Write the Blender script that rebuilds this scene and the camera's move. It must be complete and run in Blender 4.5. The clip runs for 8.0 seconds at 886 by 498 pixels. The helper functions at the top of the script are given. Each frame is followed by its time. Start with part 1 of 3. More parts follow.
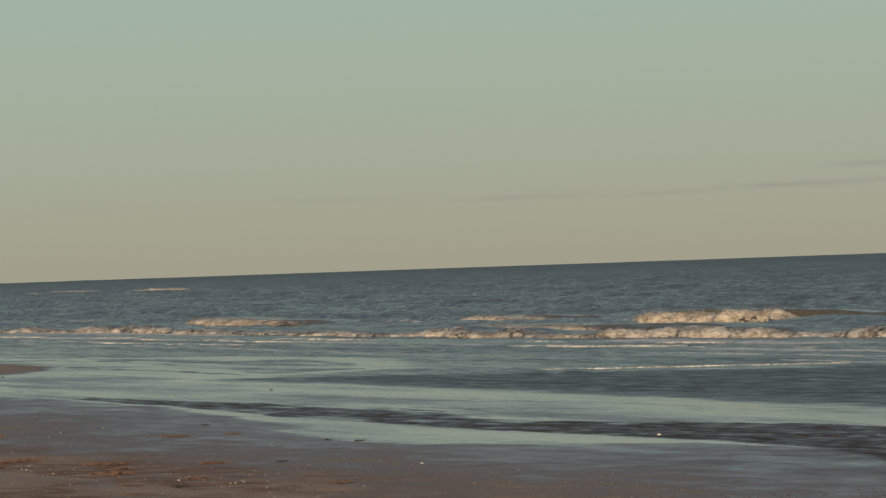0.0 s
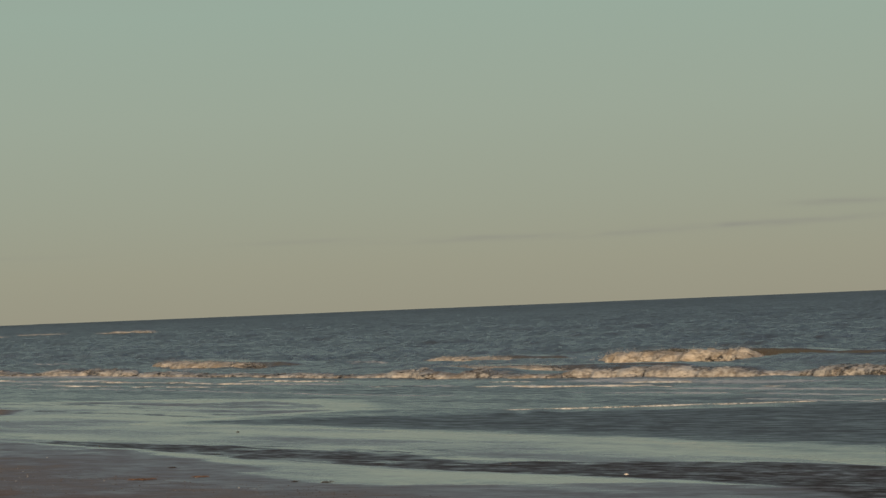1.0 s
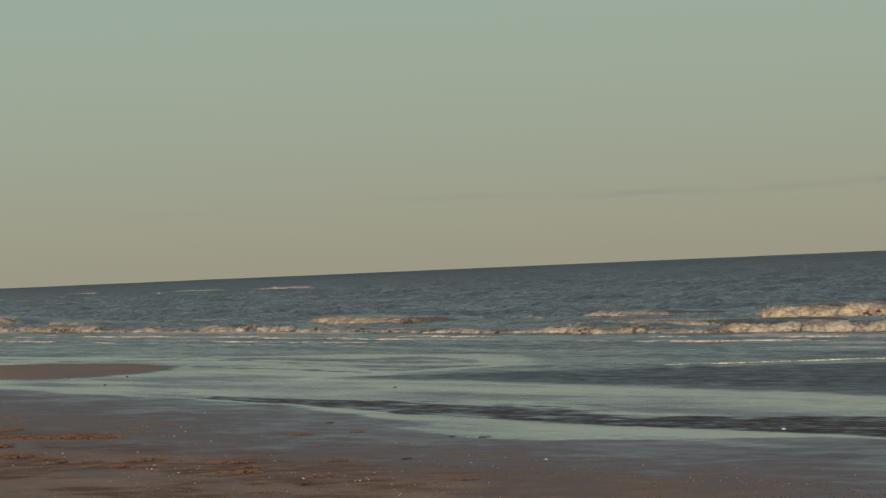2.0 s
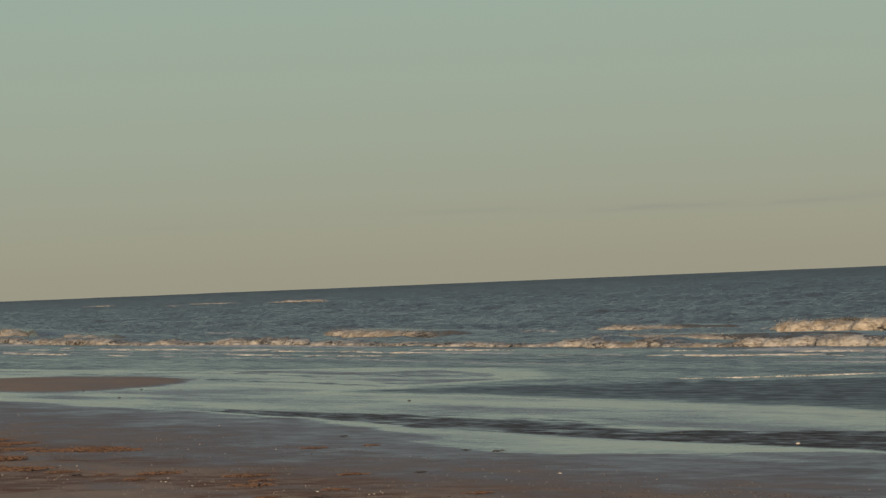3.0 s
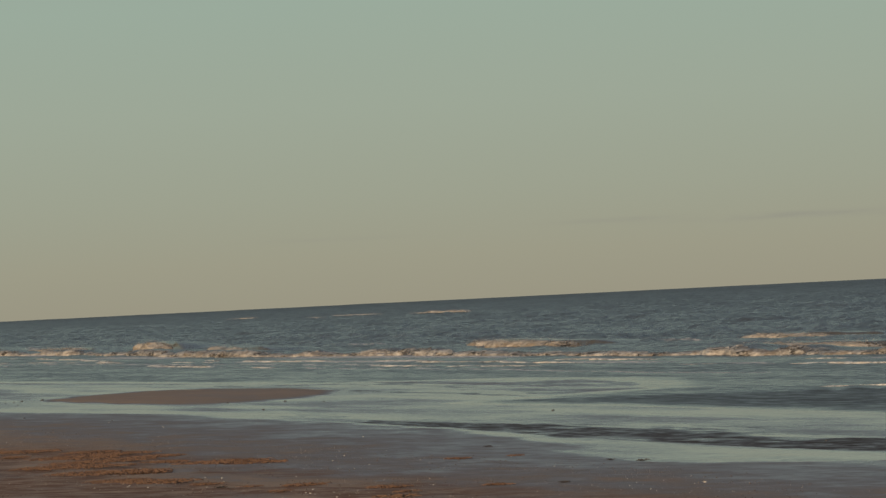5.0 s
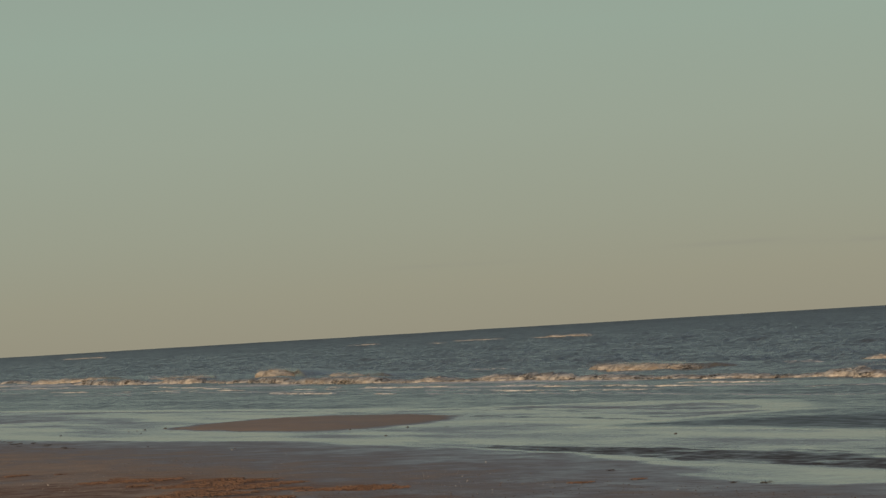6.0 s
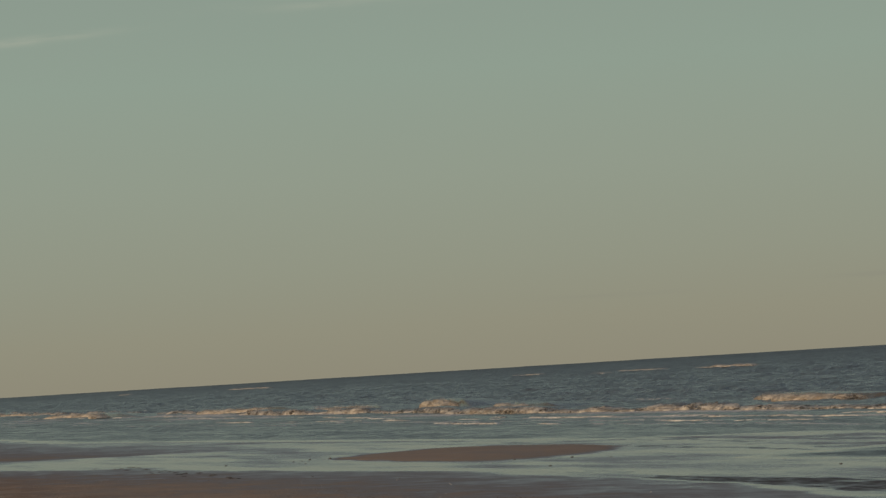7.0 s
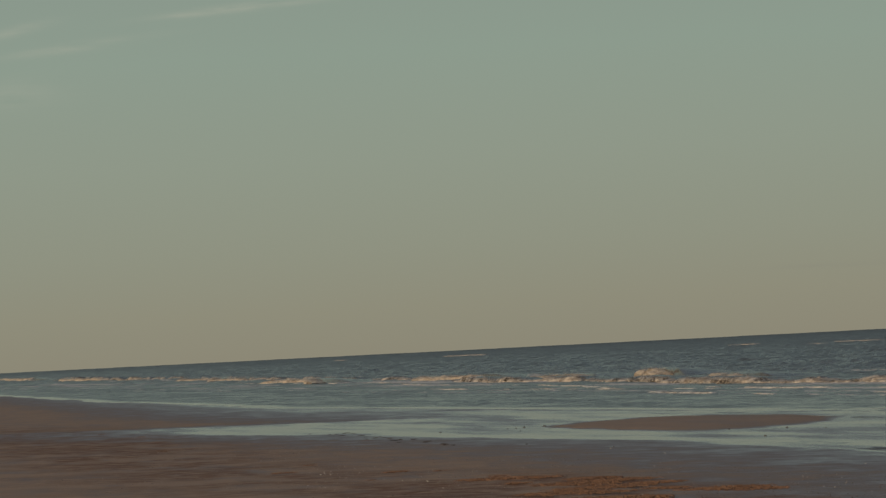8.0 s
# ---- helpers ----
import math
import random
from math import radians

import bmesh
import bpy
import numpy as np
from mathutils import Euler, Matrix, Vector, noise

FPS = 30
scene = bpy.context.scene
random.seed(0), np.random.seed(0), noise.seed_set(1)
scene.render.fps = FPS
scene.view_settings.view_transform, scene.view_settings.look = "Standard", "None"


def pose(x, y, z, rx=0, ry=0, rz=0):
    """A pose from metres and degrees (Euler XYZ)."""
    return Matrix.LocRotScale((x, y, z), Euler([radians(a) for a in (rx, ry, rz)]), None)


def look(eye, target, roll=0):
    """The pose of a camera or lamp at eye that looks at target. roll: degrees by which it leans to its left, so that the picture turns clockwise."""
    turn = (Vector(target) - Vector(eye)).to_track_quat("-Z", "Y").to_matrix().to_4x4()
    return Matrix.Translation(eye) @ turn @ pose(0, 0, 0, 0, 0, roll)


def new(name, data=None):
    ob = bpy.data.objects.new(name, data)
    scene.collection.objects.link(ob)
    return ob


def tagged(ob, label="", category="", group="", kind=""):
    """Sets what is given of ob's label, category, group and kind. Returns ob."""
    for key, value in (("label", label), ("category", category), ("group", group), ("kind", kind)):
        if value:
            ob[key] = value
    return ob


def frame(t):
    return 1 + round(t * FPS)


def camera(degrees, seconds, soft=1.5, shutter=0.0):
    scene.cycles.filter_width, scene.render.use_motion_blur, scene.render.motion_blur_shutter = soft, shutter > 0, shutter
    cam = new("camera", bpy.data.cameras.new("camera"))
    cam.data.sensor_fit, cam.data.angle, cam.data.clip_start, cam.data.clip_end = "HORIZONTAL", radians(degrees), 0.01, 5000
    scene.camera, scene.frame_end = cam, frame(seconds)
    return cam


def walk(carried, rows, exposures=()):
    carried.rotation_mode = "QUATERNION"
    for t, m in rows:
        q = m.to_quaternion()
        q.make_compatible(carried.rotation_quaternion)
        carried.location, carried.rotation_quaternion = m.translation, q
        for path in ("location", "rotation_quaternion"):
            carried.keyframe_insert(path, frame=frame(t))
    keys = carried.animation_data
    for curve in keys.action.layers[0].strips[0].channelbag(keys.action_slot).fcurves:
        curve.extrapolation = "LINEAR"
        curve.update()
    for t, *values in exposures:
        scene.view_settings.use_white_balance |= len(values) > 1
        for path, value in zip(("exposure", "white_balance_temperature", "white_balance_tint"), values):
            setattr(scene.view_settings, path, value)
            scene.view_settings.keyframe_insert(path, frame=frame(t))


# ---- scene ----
EYE = (0.0, 0.0, 2.2)


def aim(az, el, roll):
    """A pose of the camera at EYE: compass angle from the shore's line (+Y) towards the sea (+X), height angle and lean."""
    a, e = radians(az), radians(el)
    way = Vector((math.sin(a) * math.cos(e), math.cos(a) * math.cos(e), math.sin(e)))
    return look(EYE, Vector(EYE) + 100 * way, -roll)


cam = camera(12.0, 8.0, soft=1.4)
walk(cam, [
    (0, aim(21.000, 0.236, 1.958)),
    (0.2, aim(21.427, 0.383, 2.047)),
    (0.3, aim(21.450, 0.357, 2.090)),
    (0.5, aim(21.459, 0.461, 2.181)),
    (0.7, aim(21.560, 0.615, 2.230)),
    (0.8, aim(21.608, 0.774, 2.261)),
    (1, aim(21.484, 0.775, 2.315)),
    (1.2, aim(21.647, 0.642, 2.299)),
    (1.5, aim(20.976, 0.664, 2.276)),
    (1.8, aim(19.567, 0.402, 2.388)),
    (2, aim(19.334, 0.253, 2.463)),
    (2.2, aim(19.313, 0.220, 2.299)),
    (3.3, aim(19.038, 0.495, 2.438)),
    (3.5, aim(18.943, 0.490, 2.533)),
    (4, aim(18.699, 0.575, 2.606)),
    (4.5, aim(18.292, 0.605, 2.640)),
    (4.7, aim(17.783, 0.599, 2.707)),
    (5.8, aim(16.088, 0.991, 3.231)),
    (6, aim(15.600, 1.094, 3.416)),
    (6.2, aim(15.180, 1.150, 3.488)),
    (6.5, aim(14.503, 1.406, 3.596)),
    (6.8, aim(13.852, 1.563, 3.513)),
    (7, aim(13.397, 1.634, 3.457)),
    (7.2, aim(13.132, 1.676, 3.323)),
    (7.5, aim(12.766, 1.683, 3.123)),
    (7.8, aim(11.539, 1.428, 2.984)),
    (8, aim(10.441, 1.359, 2.891)),
], exposures=[(0.0, 0.13, 6500, 10), (0.5, 0.05, 6500, 10), (1.0, -0.05, 6520, 10), (1.5, -0.06, 6520, 10), (2.2, -0.01, 6520, 10), (4.5, -0.02, 6600, 11), (6.0, -0.12, 6650, 11.5), (6.5, -0.20, 6680, 11.5), (7.0, -0.28, 6680, 11.5), (7.5, -0.34, 6650, 11.5), (8.0, -0.34, 6660, 11.5)])

# ---- light ----
SUN_EL, SUN_AZ = 9.0, 214.0  # low evening sun behind the camera
world = bpy.data.worlds.new("evening_sky")
scene.world = world
world.use_nodes = True
wt = world.node_tree
wt.nodes.clear()


def wn(kind):
    return wt.nodes.new(kind)


def wmath(op, a, b=None, c=None):
    n = wn("ShaderNodeMath")
    n.operation = op
    for i, v in enumerate((a, b, c)):
        if v is None:
            continue
        if isinstance(v, (int, float)):
            n.inputs[i].default_value = v
        else:
            wt.links.new(v, n.inputs[i])
    return n.outputs[0]


out = wn("ShaderNodeOutputWorld")
bg = wn("ShaderNodeBackground")
sky = wn("ShaderNodeTexSky")
sky.sky_type, sky.sun_disc = "NISHITA", False
sky.sun_elevation, sky.sun_rotation = radians(SUN_EL), radians(SUN_AZ)
sky.air_density, sky.dust_density, sky.ozone_density = 1.0, 1.5, 1.5
geo = wn("ShaderNodeTexCoord")
sep = wn("ShaderNodeSeparateXYZ")
wt.links.new(geo.outputs["Generated"], sep.inputs[0])
X_, Y_, Z_ = sep.outputs
height = wmath("MULTIPLY", wmath("ARCSINE", Z_), 180 / math.pi)  # degrees above the horizon
compass = wmath("MULTIPLY", wmath("ARCTAN2", X_, Y_), 180 / math.pi)
ramp = wn("ShaderNodeValToRGB")
wt.links.new(wmath("DIVIDE", height, 12.0), ramp.inputs[0])
SKY = [(0.0, (0.325, 0.312, 0.234)), (0.05, (0.336, 0.334, 0.25)), (0.12, (0.338, 0.364, 0.282)), (0.22, (0.338, 0.395, 0.318)), (0.34, (0.325, 0.415, 0.345)), (1.0, (0.24, 0.305, 0.302))]
while len(ramp.color_ramp.elements) < len(SKY):
    ramp.color_ramp.elements.new(0.99)
for e, (p, c) in zip(ramp.color_ramp.elements, SKY):
    e.position, e.color = p, (*c, 1)


def streak(az, el, wide, thick, tilt, strength):
    """A soft streak of cloud, strongest at (az, el), as a factor."""
    dx = wmath("SUBTRACT", compass, az)
    dy = wmath("SUBTRACT", wmath("SUBTRACT", height, el), wmath("MULTIPLY", dx, tilt))
    q = wmath("ADD", wmath("POWER", wmath("ABSOLUTE", wmath("DIVIDE", dx, wide)), 2.0), wmath("POWER", wmath("ABSOLUTE", wmath("DIVIDE", dy, thick)), 2.0))
    return wmath("MULTIPLY", wmath("EXPONENT", wmath("MULTIPLY", q, -1.0)), strength)


cloud_noise = wn("ShaderNodeTexNoise")
cloud_noise.inputs["Scale"].default_value, cloud_noise.inputs["Detail"].default_value = 1.0, 5.0
comb = wn("ShaderNodeCombineXYZ")
wt.links.new(wmath("MULTIPLY", compass, 0.9), comb.inputs[0])
wt.links.new(wmath("MULTIPLY", height, 7.0), comb.inputs[1])
wt.links.new(comb.outputs[0], cloud_noise.inputs["Vector"])
grain = wmath("MULTIPLY", wmath("MAXIMUM", wmath("SUBTRACT", cloud_noise.outputs[0], 0.3), 0.0), 3.2)


def add_up(parts):
    total = parts[0]
    for p in parts[1:]:
        total = wmath("ADD", total, p)
    return wmath("MULTIPLY", total, grain)


grey = add_up([streak(22.0, 0.90, 1.3, 0.04, 0.004, 0.6), streak(25.4, 0.94, 1.9, 0.05, 0.025, 0.75), streak(26.9, 1.20, 0.6, 0.045, 0.0, 0.7), streak(19.6, 0.95, 0.8, 0.035, 0.0, 0.3), streak(15.8, 0.88, 0.9, 0.035, 0.0, 0.25)])
white = add_up([streak(7.8, 4.76, 1.0, 0.055, 0.068, 0.75), streak(5.6, 4.33, 0.8, 0.06, 0.10, 0.55), streak(4.7, 4.56, 0.5, 0.07, 0.2, 0.45), streak(12.5, 5.1, 1.4, 0.1, 0.03, 0.35), streak(4.6, 3.7, 0.7, 0.2, 0.0, 0.25)])
mix_high = wn("ShaderNodeMix")
mix_high.data_type = "RGBA"
fac = wn("ShaderNodeMapRange")
fac.interpolation_type = "SMOOTHSTEP"
fac.inputs["From Min"].default_value, fac.inputs["From Max"].default_value = 9.0, 30.0
wt.links.new(height, fac.inputs["Value"])
gain = wn("ShaderNodeVectorMath")  # strength and a slight warm haze
gain.operation = "MULTIPLY"
gain.inputs[1].default_value = (0.131, 0.126, 0.124)
wt.links.new(sky.outputs[0], gain.inputs[0])
wt.links.new(fac.outputs[0], mix_high.inputs["Factor"])
wt.links.new(ramp.outputs[0], mix_high.inputs["A"])
wt.links.new(gain.outputs[0], mix_high.inputs["B"])
last = mix_high.outputs["Result"]
for factor, colour in ((grey, (0.28, 0.28, 0.24)), (white, (0.46, 0.50, 0.41))):
    m = wn("ShaderNodeMix")
    m.data_type = "RGBA"
    wt.links.new(factor, m.inputs["Factor"])
    wt.links.new(last, m.inputs["A"])
    m.inputs["B"].default_value = (*colour, 1)
    last = m.outputs["Result"]
wt.links.new(last, bg.inputs["Color"])
bg.inputs["Strength"].default_value = 1.0
wt.links.new(bg.outputs[0], out.inputs["Surface"])

lamp = bpy.data.lights.new("sun", "SUN")
lamp.energy, lamp.angle, lamp.color = 3.4, radians(0.6), (1.0, 0.76, 0.50)
sun = new("sun", lamp)
a, e = radians(SUN_AZ), radians(SUN_EL)
toward = Vector((math.sin(a) * math.cos(e), math.cos(a) * math.cos(e), math.sin(e)))
sun.matrix_world = look(toward * 50, (0, 0, 0))


# ---- materials ----
class Mat:
    """A node material under construction."""

    def __init__(self, name):
        self.m = bpy.data.materials.new(name)
        self.m.use_nodes = True
        self.t = self.m.node_tree
        self.b = self.t.nodes["Principled BSDF"]

    def n(self, kind):
        return self.t.nodes.new(kind)

    def put(self, v, socket):
        if isinstance(v, (int, float)):
            socket.default_value = v
        elif isinstance(v, tuple):
            socket.default_value = (*v, 1) if len(v) == 3 else v
        else:
            self.t.links.new(v, socket)

    def attr(self, name):
        x = self.n("ShaderNodeAttribute")
        x.attribute_name = name
        return x.outputs["Fac"]

    def noise(self, scale, detail=4, rough=0.55, stretch=(1, 1, 1)):
        c = self.n("ShaderNodeNewGeometry")
        mp = self.n("ShaderNodeMapping")
        mp.inputs["Scale"].default_value = stretch
        self.t.links.new(c.outputs["Position"], mp.inputs[0])
        x = self.n("ShaderNodeTexNoise")
        x.inputs["Scale"].default_value, x.inputs["Detail"].default_value, x.inputs["Roughness"].default_value = scale, detail, rough
        self.t.links.new(mp.outputs[0], x.inputs["Vector"])
        return x.outputs[0]

    def math(self, op, a, b=None, c=None):
        x = self.n("ShaderNodeMath")
        x.operation = op
        for i, v in enumerate((a, b, c)):
            if v is not None:
                self.put(v, x.inputs[i])
        return x.outputs[0]

    def step(self, v, lo, hi, a=0.0, b=1.0):
        x = self.n("ShaderNodeMapRange")
        x.interpolation_type = "SMOOTHSTEP"
        for k, val in (("From Min", lo), ("From Max", hi), ("To Min", a), ("To Max", b)):
            x.inputs[k].default_value = val
        self.put(v, x.inputs["Value"])
        return x.outputs[0]

    def mix(self, f, a, b, blend="MIX"):
        x = self.n("ShaderNodeMix")
        x.data_type, x.blend_type = "RGBA", blend
        self.put(f, x.inputs["Factor"])
        self.put(a, x.inputs["A"])
        self.put(b, x.inputs["B"])
        return x.outputs["Result"]

    def bump(self, h, strength, dist, normal=None):
        x = self.n("ShaderNodeBump")
        self.put(strength, x.inputs["Strength"])
        x.inputs["Distance"].default_value = dist
        self.put(h, x.inputs["Height"])
        if normal is not None:
            self.t.links.new(normal, x.inputs["Normal"])
        return x.outputs[0]

    def set(self, **kw):
        for k, v in kw.items():
            self.put(v, self.b.inputs[k.replace("_", " ")])
        return self.m


def sand_material():
    k = Mat("beach_sand")
    wet, weed = k.attr("wet"), k.attr("weed")
    big, mid, fine = k.noise(0.5, 4), k.noise(2.2, 6, 0.62), k.noise(40.0, 3)
    damp = k.math("ADD", wet, k.math("ADD", k.math("MULTIPLY", k.math("SUBTRACT", mid, 0.5), 0.36), k.math("MULTIPLY", k.math("SUBTRACT", k.noise(7.0, 4, 0.6, (1.4, 0.6, 1.0)), 0.5), 0.3)))
    dry = k.mix(big, (0.35, 0.220, 0.142), (0.50, 0.338, 0.228))
    moist = k.mix(mid, (0.145, 0.121, 0.110), (0.35, 0.292, 0.258))
    col = k.mix(k.step(damp, 0.08, 0.5), dry, moist)
    col = k.mix(k.step(damp, 0.6, 1.0), col, (0.14, 0.115, 0.095))
    col = k.mix(k.math("MULTIPLY", weed, k.step(mid, 0.35, 0.6)), col, (0.22, 0.105, 0.055))
    col = k.mix(k.step(fine, 0.60, 0.74, 0.0, 0.4), col, (0.55, 0.46, 0.36))
    col = k.mix(k.step(fine, 0.40, 0.28, 0.0, 0.4), col, (0.10, 0.075, 0.06))
    marks = k.attr("marks")
    fleck = k.step(k.noise(2.6, 6, 0.7, (1.6, 0.6, 1.0)), 0.32, 0.62, 0.4, 1.0)
    marks = k.math("MULTIPLY", marks, fleck)
    col = k.mix(marks, col, (0.088, 0.070, 0.062))
    rough = k.math("MAXIMUM", k.step(damp, 0.25, 1.0, 0.75, 0.13), k.math("MULTIPLY", marks, 0.8))
    spec = k.math("MULTIPLY", k.step(damp, 0.2, 0.8, 0.10, 0.5), k.math("SUBTRACT", 1.0, k.math("MULTIPLY", marks, 0.97)))
    n1 = k.bump(mid, k.step(damp, 0.5, 0.95, 0.5, 0.05), 0.04)
    n2 = k.bump(fine, k.step(damp, 0.5, 0.9, 0.6, 0.02), 0.008, n1)
    return k.set(Base_Color=col, Roughness=rough, Specular_IOR_Level=spec, Normal=n2)


def water_material():
    k = Mat("sea_water")
    foam, silt = k.attr("foam"), k.attr("silt")
    lace = k.noise(3.5, 6, 0.65)
    spots = k.noise(0.8, 5, 0.6)
    f = k.step(k.math("ADD", foam, k.math("MULTIPLY", k.math("SUBTRACT", lace, 0.5), 0.9)), 0.45, 0.62)
    body = k.mix(silt, (0.058, 0.058, 0.054), (0.095, 0.075, 0.054))
    body = k.mix(k.math("MULTIPLY", spots, 0.4), body, (0.075, 0.078, 0.070))
    col = k.mix(f, body, (0.74, 0.70, 0.64))
    gusts = k.step(k.noise(1.6, 6, 0.7, (1.5, 0.6, 1.0)), 0.3, 0.7, 0.62, 1.38)
    rough = k.math("ADD", k.math("MULTIPLY", f, 0.5), k.math("MULTIPLY", k.attr("wind"), gusts))
    n1 = k.bump(k.noise(0.9, 4, 0.6, (1.0, 0.55, 1.0)), k.attr("chop"), 0.25)
    n2 = k.bump(k.noise(4.5, 4, 0.6, (1.0, 0.6, 1.0)), k.attr("chop"), 0.05, n1)
    n3 = k.bump(lace, f, 0.10, n2)
    return k.set(Base_Color=col, Roughness=rough, IOR=1.33, Normal=n3)


def foam_material(name, pale, dull):
    """Froth that thins out into lace: pale and dull tones, torn open where its cover is thin."""
    k = Mat(name)
    cover = k.attr("cover")
    tone = k.noise(1.8, 5, 0.62, (1.0, 0.5, 1.6))
    froth = k.noise(9.0, 6, 0.72, (1.0, 0.5, 1.4))
    torn = k.noise(3.2, 6, 0.75, (1.0, 0.45, 2.0))
    both = k.math("ADD", k.math("MULTIPLY", tone, 0.5), k.math("MULTIPLY", froth, 0.5))
    col = k.mix(k.step(both, 0.42, 0.58), dull, pale)
    col = k.mix(k.step(froth, 0.56, 0.70), col, tuple(min(0.82, 1.25 * c) for c in pale))
    lace = k.math("ADD", k.math("MULTIPLY", k.math("SUBTRACT", froth, 0.5), 1.8), k.math("MULTIPLY", k.math("SUBTRACT", torn, 0.5), 1.5))
    alpha = k.step(k.math("ADD", cover, lace), 0.12, 0.85)
    n = k.bump(froth, 0.6, 0.06, k.bump(torn, 0.5, 0.12))
    return k.set(Base_Color=col, Roughness=0.6, Specular_IOR_Level=0.35, Alpha=alpha, Normal=n)


def plain_material(name, dark, light, scale, rough, relief=0.004):
    k = Mat(name)
    t = k.noise(scale, 5)
    info = k.n("ShaderNodeObjectInfo").outputs["Random"]
    col = k.mix(t, dark, light)
    col = k.mix(k.math("MULTIPLY", info, 0.35), col, tuple(0.55 * c for c in light))
    return k.set(Base_Color=col, Roughness=rough, Normal=k.bump(k.noise(scale * 4, 3), 0.6, relief))


SAND, WATER, FOAM, CREST_FOAM, SWASH_FOAM = sand_material(), water_material(), foam_material("sea_foam", (0.60, 0.54, 0.465), (0.24, 0.20, 0.16)), foam_material("crest_foam", (0.68, 0.58, 0.46), (0.33, 0.26, 0.185)), foam_material("swash_foam", (0.72, 0.69, 0.64), (0.48, 0.44, 0.39))
SHELL = plain_material("bleached_shell", (0.34, 0.29, 0.235), (0.64, 0.59, 0.52), 60, 0.5, 0.001)
DROPS = plain_material("spray_drops", (0.50, 0.44, 0.37), (0.75, 0.69, 0.61), 6, 0.6, 0.01)
GRIT = plain_material("shell_grit", (0.32, 0.26, 0.20), (0.62, 0.54, 0.45), 30, 0.6, 0.001)
DARK_GRIT = plain_material("dark_grit", (0.035, 0.027, 0.02), (0.14, 0.085, 0.05), 30, 0.7, 0.001)
WEED = plain_material("rusty_seaweed", (0.11, 0.062, 0.038), (0.26, 0.145, 0.085), 25, 0.75)
DARK_WEED = plain_material("dark_wrack", (0.035, 0.026, 0.02), (0.10, 0.072, 0.052), 25, 0.55)
STONE = plain_material("dark_pebble", (0.03, 0.028, 0.026), (0.10, 0.09, 0.08), 50, 0.6, 0.002)


# ---- fields of the plan: x runs out to sea, y along the shore ----
def lattice(ix, iy, seed):
    h = (ix.astype(np.int64) * 374761393 + iy.astype(np.int64) * 668265263 + seed * 2147483647) & 0xFFFFFFFF
    h = ((h ^ (h >> 13)) * 1274126177) & 0xFFFFFFFF
    return ((h ^ (h >> 16)) & 0xFFFF) / 65535.0


def vnoise(x, y, seed=0):
    """Smooth noise, 0 to 1, of arrays x and y."""
    fx, fy = np.floor(x), np.floor(y)
    u, v = x - fx, y - fy
    u, v = u * u * u * (u * (u * 6 - 15) + 10), v * v * v * (v * (v * 6 - 15) + 10)
    a, b = lattice(fx, fy, seed), lattice(fx + 1, fy, seed)
    c, d = lattice(fx, fy + 1, seed), lattice(fx + 1, fy + 1, seed)
    return (a * (1 - u) + b * u) * (1 - v) + (c * (1 - u) + d * u) * v


def fbm(x, y, octaves=4, seed=0, gain=0.5):
    total, amp, norm = 0.0, 1.0, 0.0
    for i in range(octaves):
        total = total + amp * vnoise(x * 2 ** i + 17.3 * i, y * 2 ** i - 9.1 * i, seed + i)
        norm += amp
        amp *= gain
    return total / norm


def smooth(v, lo, hi):
    t = np.clip((v - lo) / (hi - lo), 0, 1)
    return t * t * (3 - 2 * t)


def level(x):
    """The beach's mean height across the shore."""
    return np.interp(x, [-600, -40, 0, 10, 20, 30, 45, 60, 90, 400, 3000], [4.0, 1.2, 0.62, 0.42, 0.22, 0.10, 0.0, 0.0, 0.0, 0.0, 0.0])


def bar(x, y):
    """Distance in metres inside the bare bank that lies between the wet strips; below 0 outside it."""
    w = fbm(x * 0.9, y * 0.25, 4, 5, 0.6) - 0.5
    near = np.interp(x, [20.2, 20.6, 21.2, 22.3, 23.8, 25.2, 27.2], [98.5, 90.5, 87.2, 86.4, 88.4, 91.0, 95.8])
    far = np.interp(x, [20.2, 21.4, 23.0, 24.5, 25.8, 26.6, 27.2], [98.6, 101.2, 105.0, 107.4, 107.2, 103.5, 96.0])
    inside = np.minimum(y - near, far - y) + 3.0 * w
    return np.where((x > 20.2) & (x < 27.2), inside, -3.0)


def depth(x, y):
    """Depth of the water over the sand in units of a few centimetres; below 0 the sand lies bare."""
    w = fbm(x * 0.25, y * 0.12, 4, 11) - 0.5
    edge = np.interp(y, [20, 60, 84, 90, 96, 103, 108, 130, 150, 170, 250, 400, 800], [31.0, 31.0, 31.4, 32.8, 34.0, 33.4, 30.2, 27.8, 26.2, 24.6, 25.0, 29.0, 45.0]) + 1.8 * w
    sea = (x - edge) * 0.35
    low = np.interp(y, [20, 36, 44, 48, 56, 62, 71, 76, 82], [20.5, 21.6, 22.5, 23.6, 25.3, 25.2, 25.2, 24.4, 24.6]) + 0.6 * w
    runnel = np.minimum((x - low) * 0.8, 0.35 * (78.2 + (x - 24.6) * 0.85 + 2 * w - y))
    return np.clip(np.maximum(sea, runnel), -2.0, 40.0)


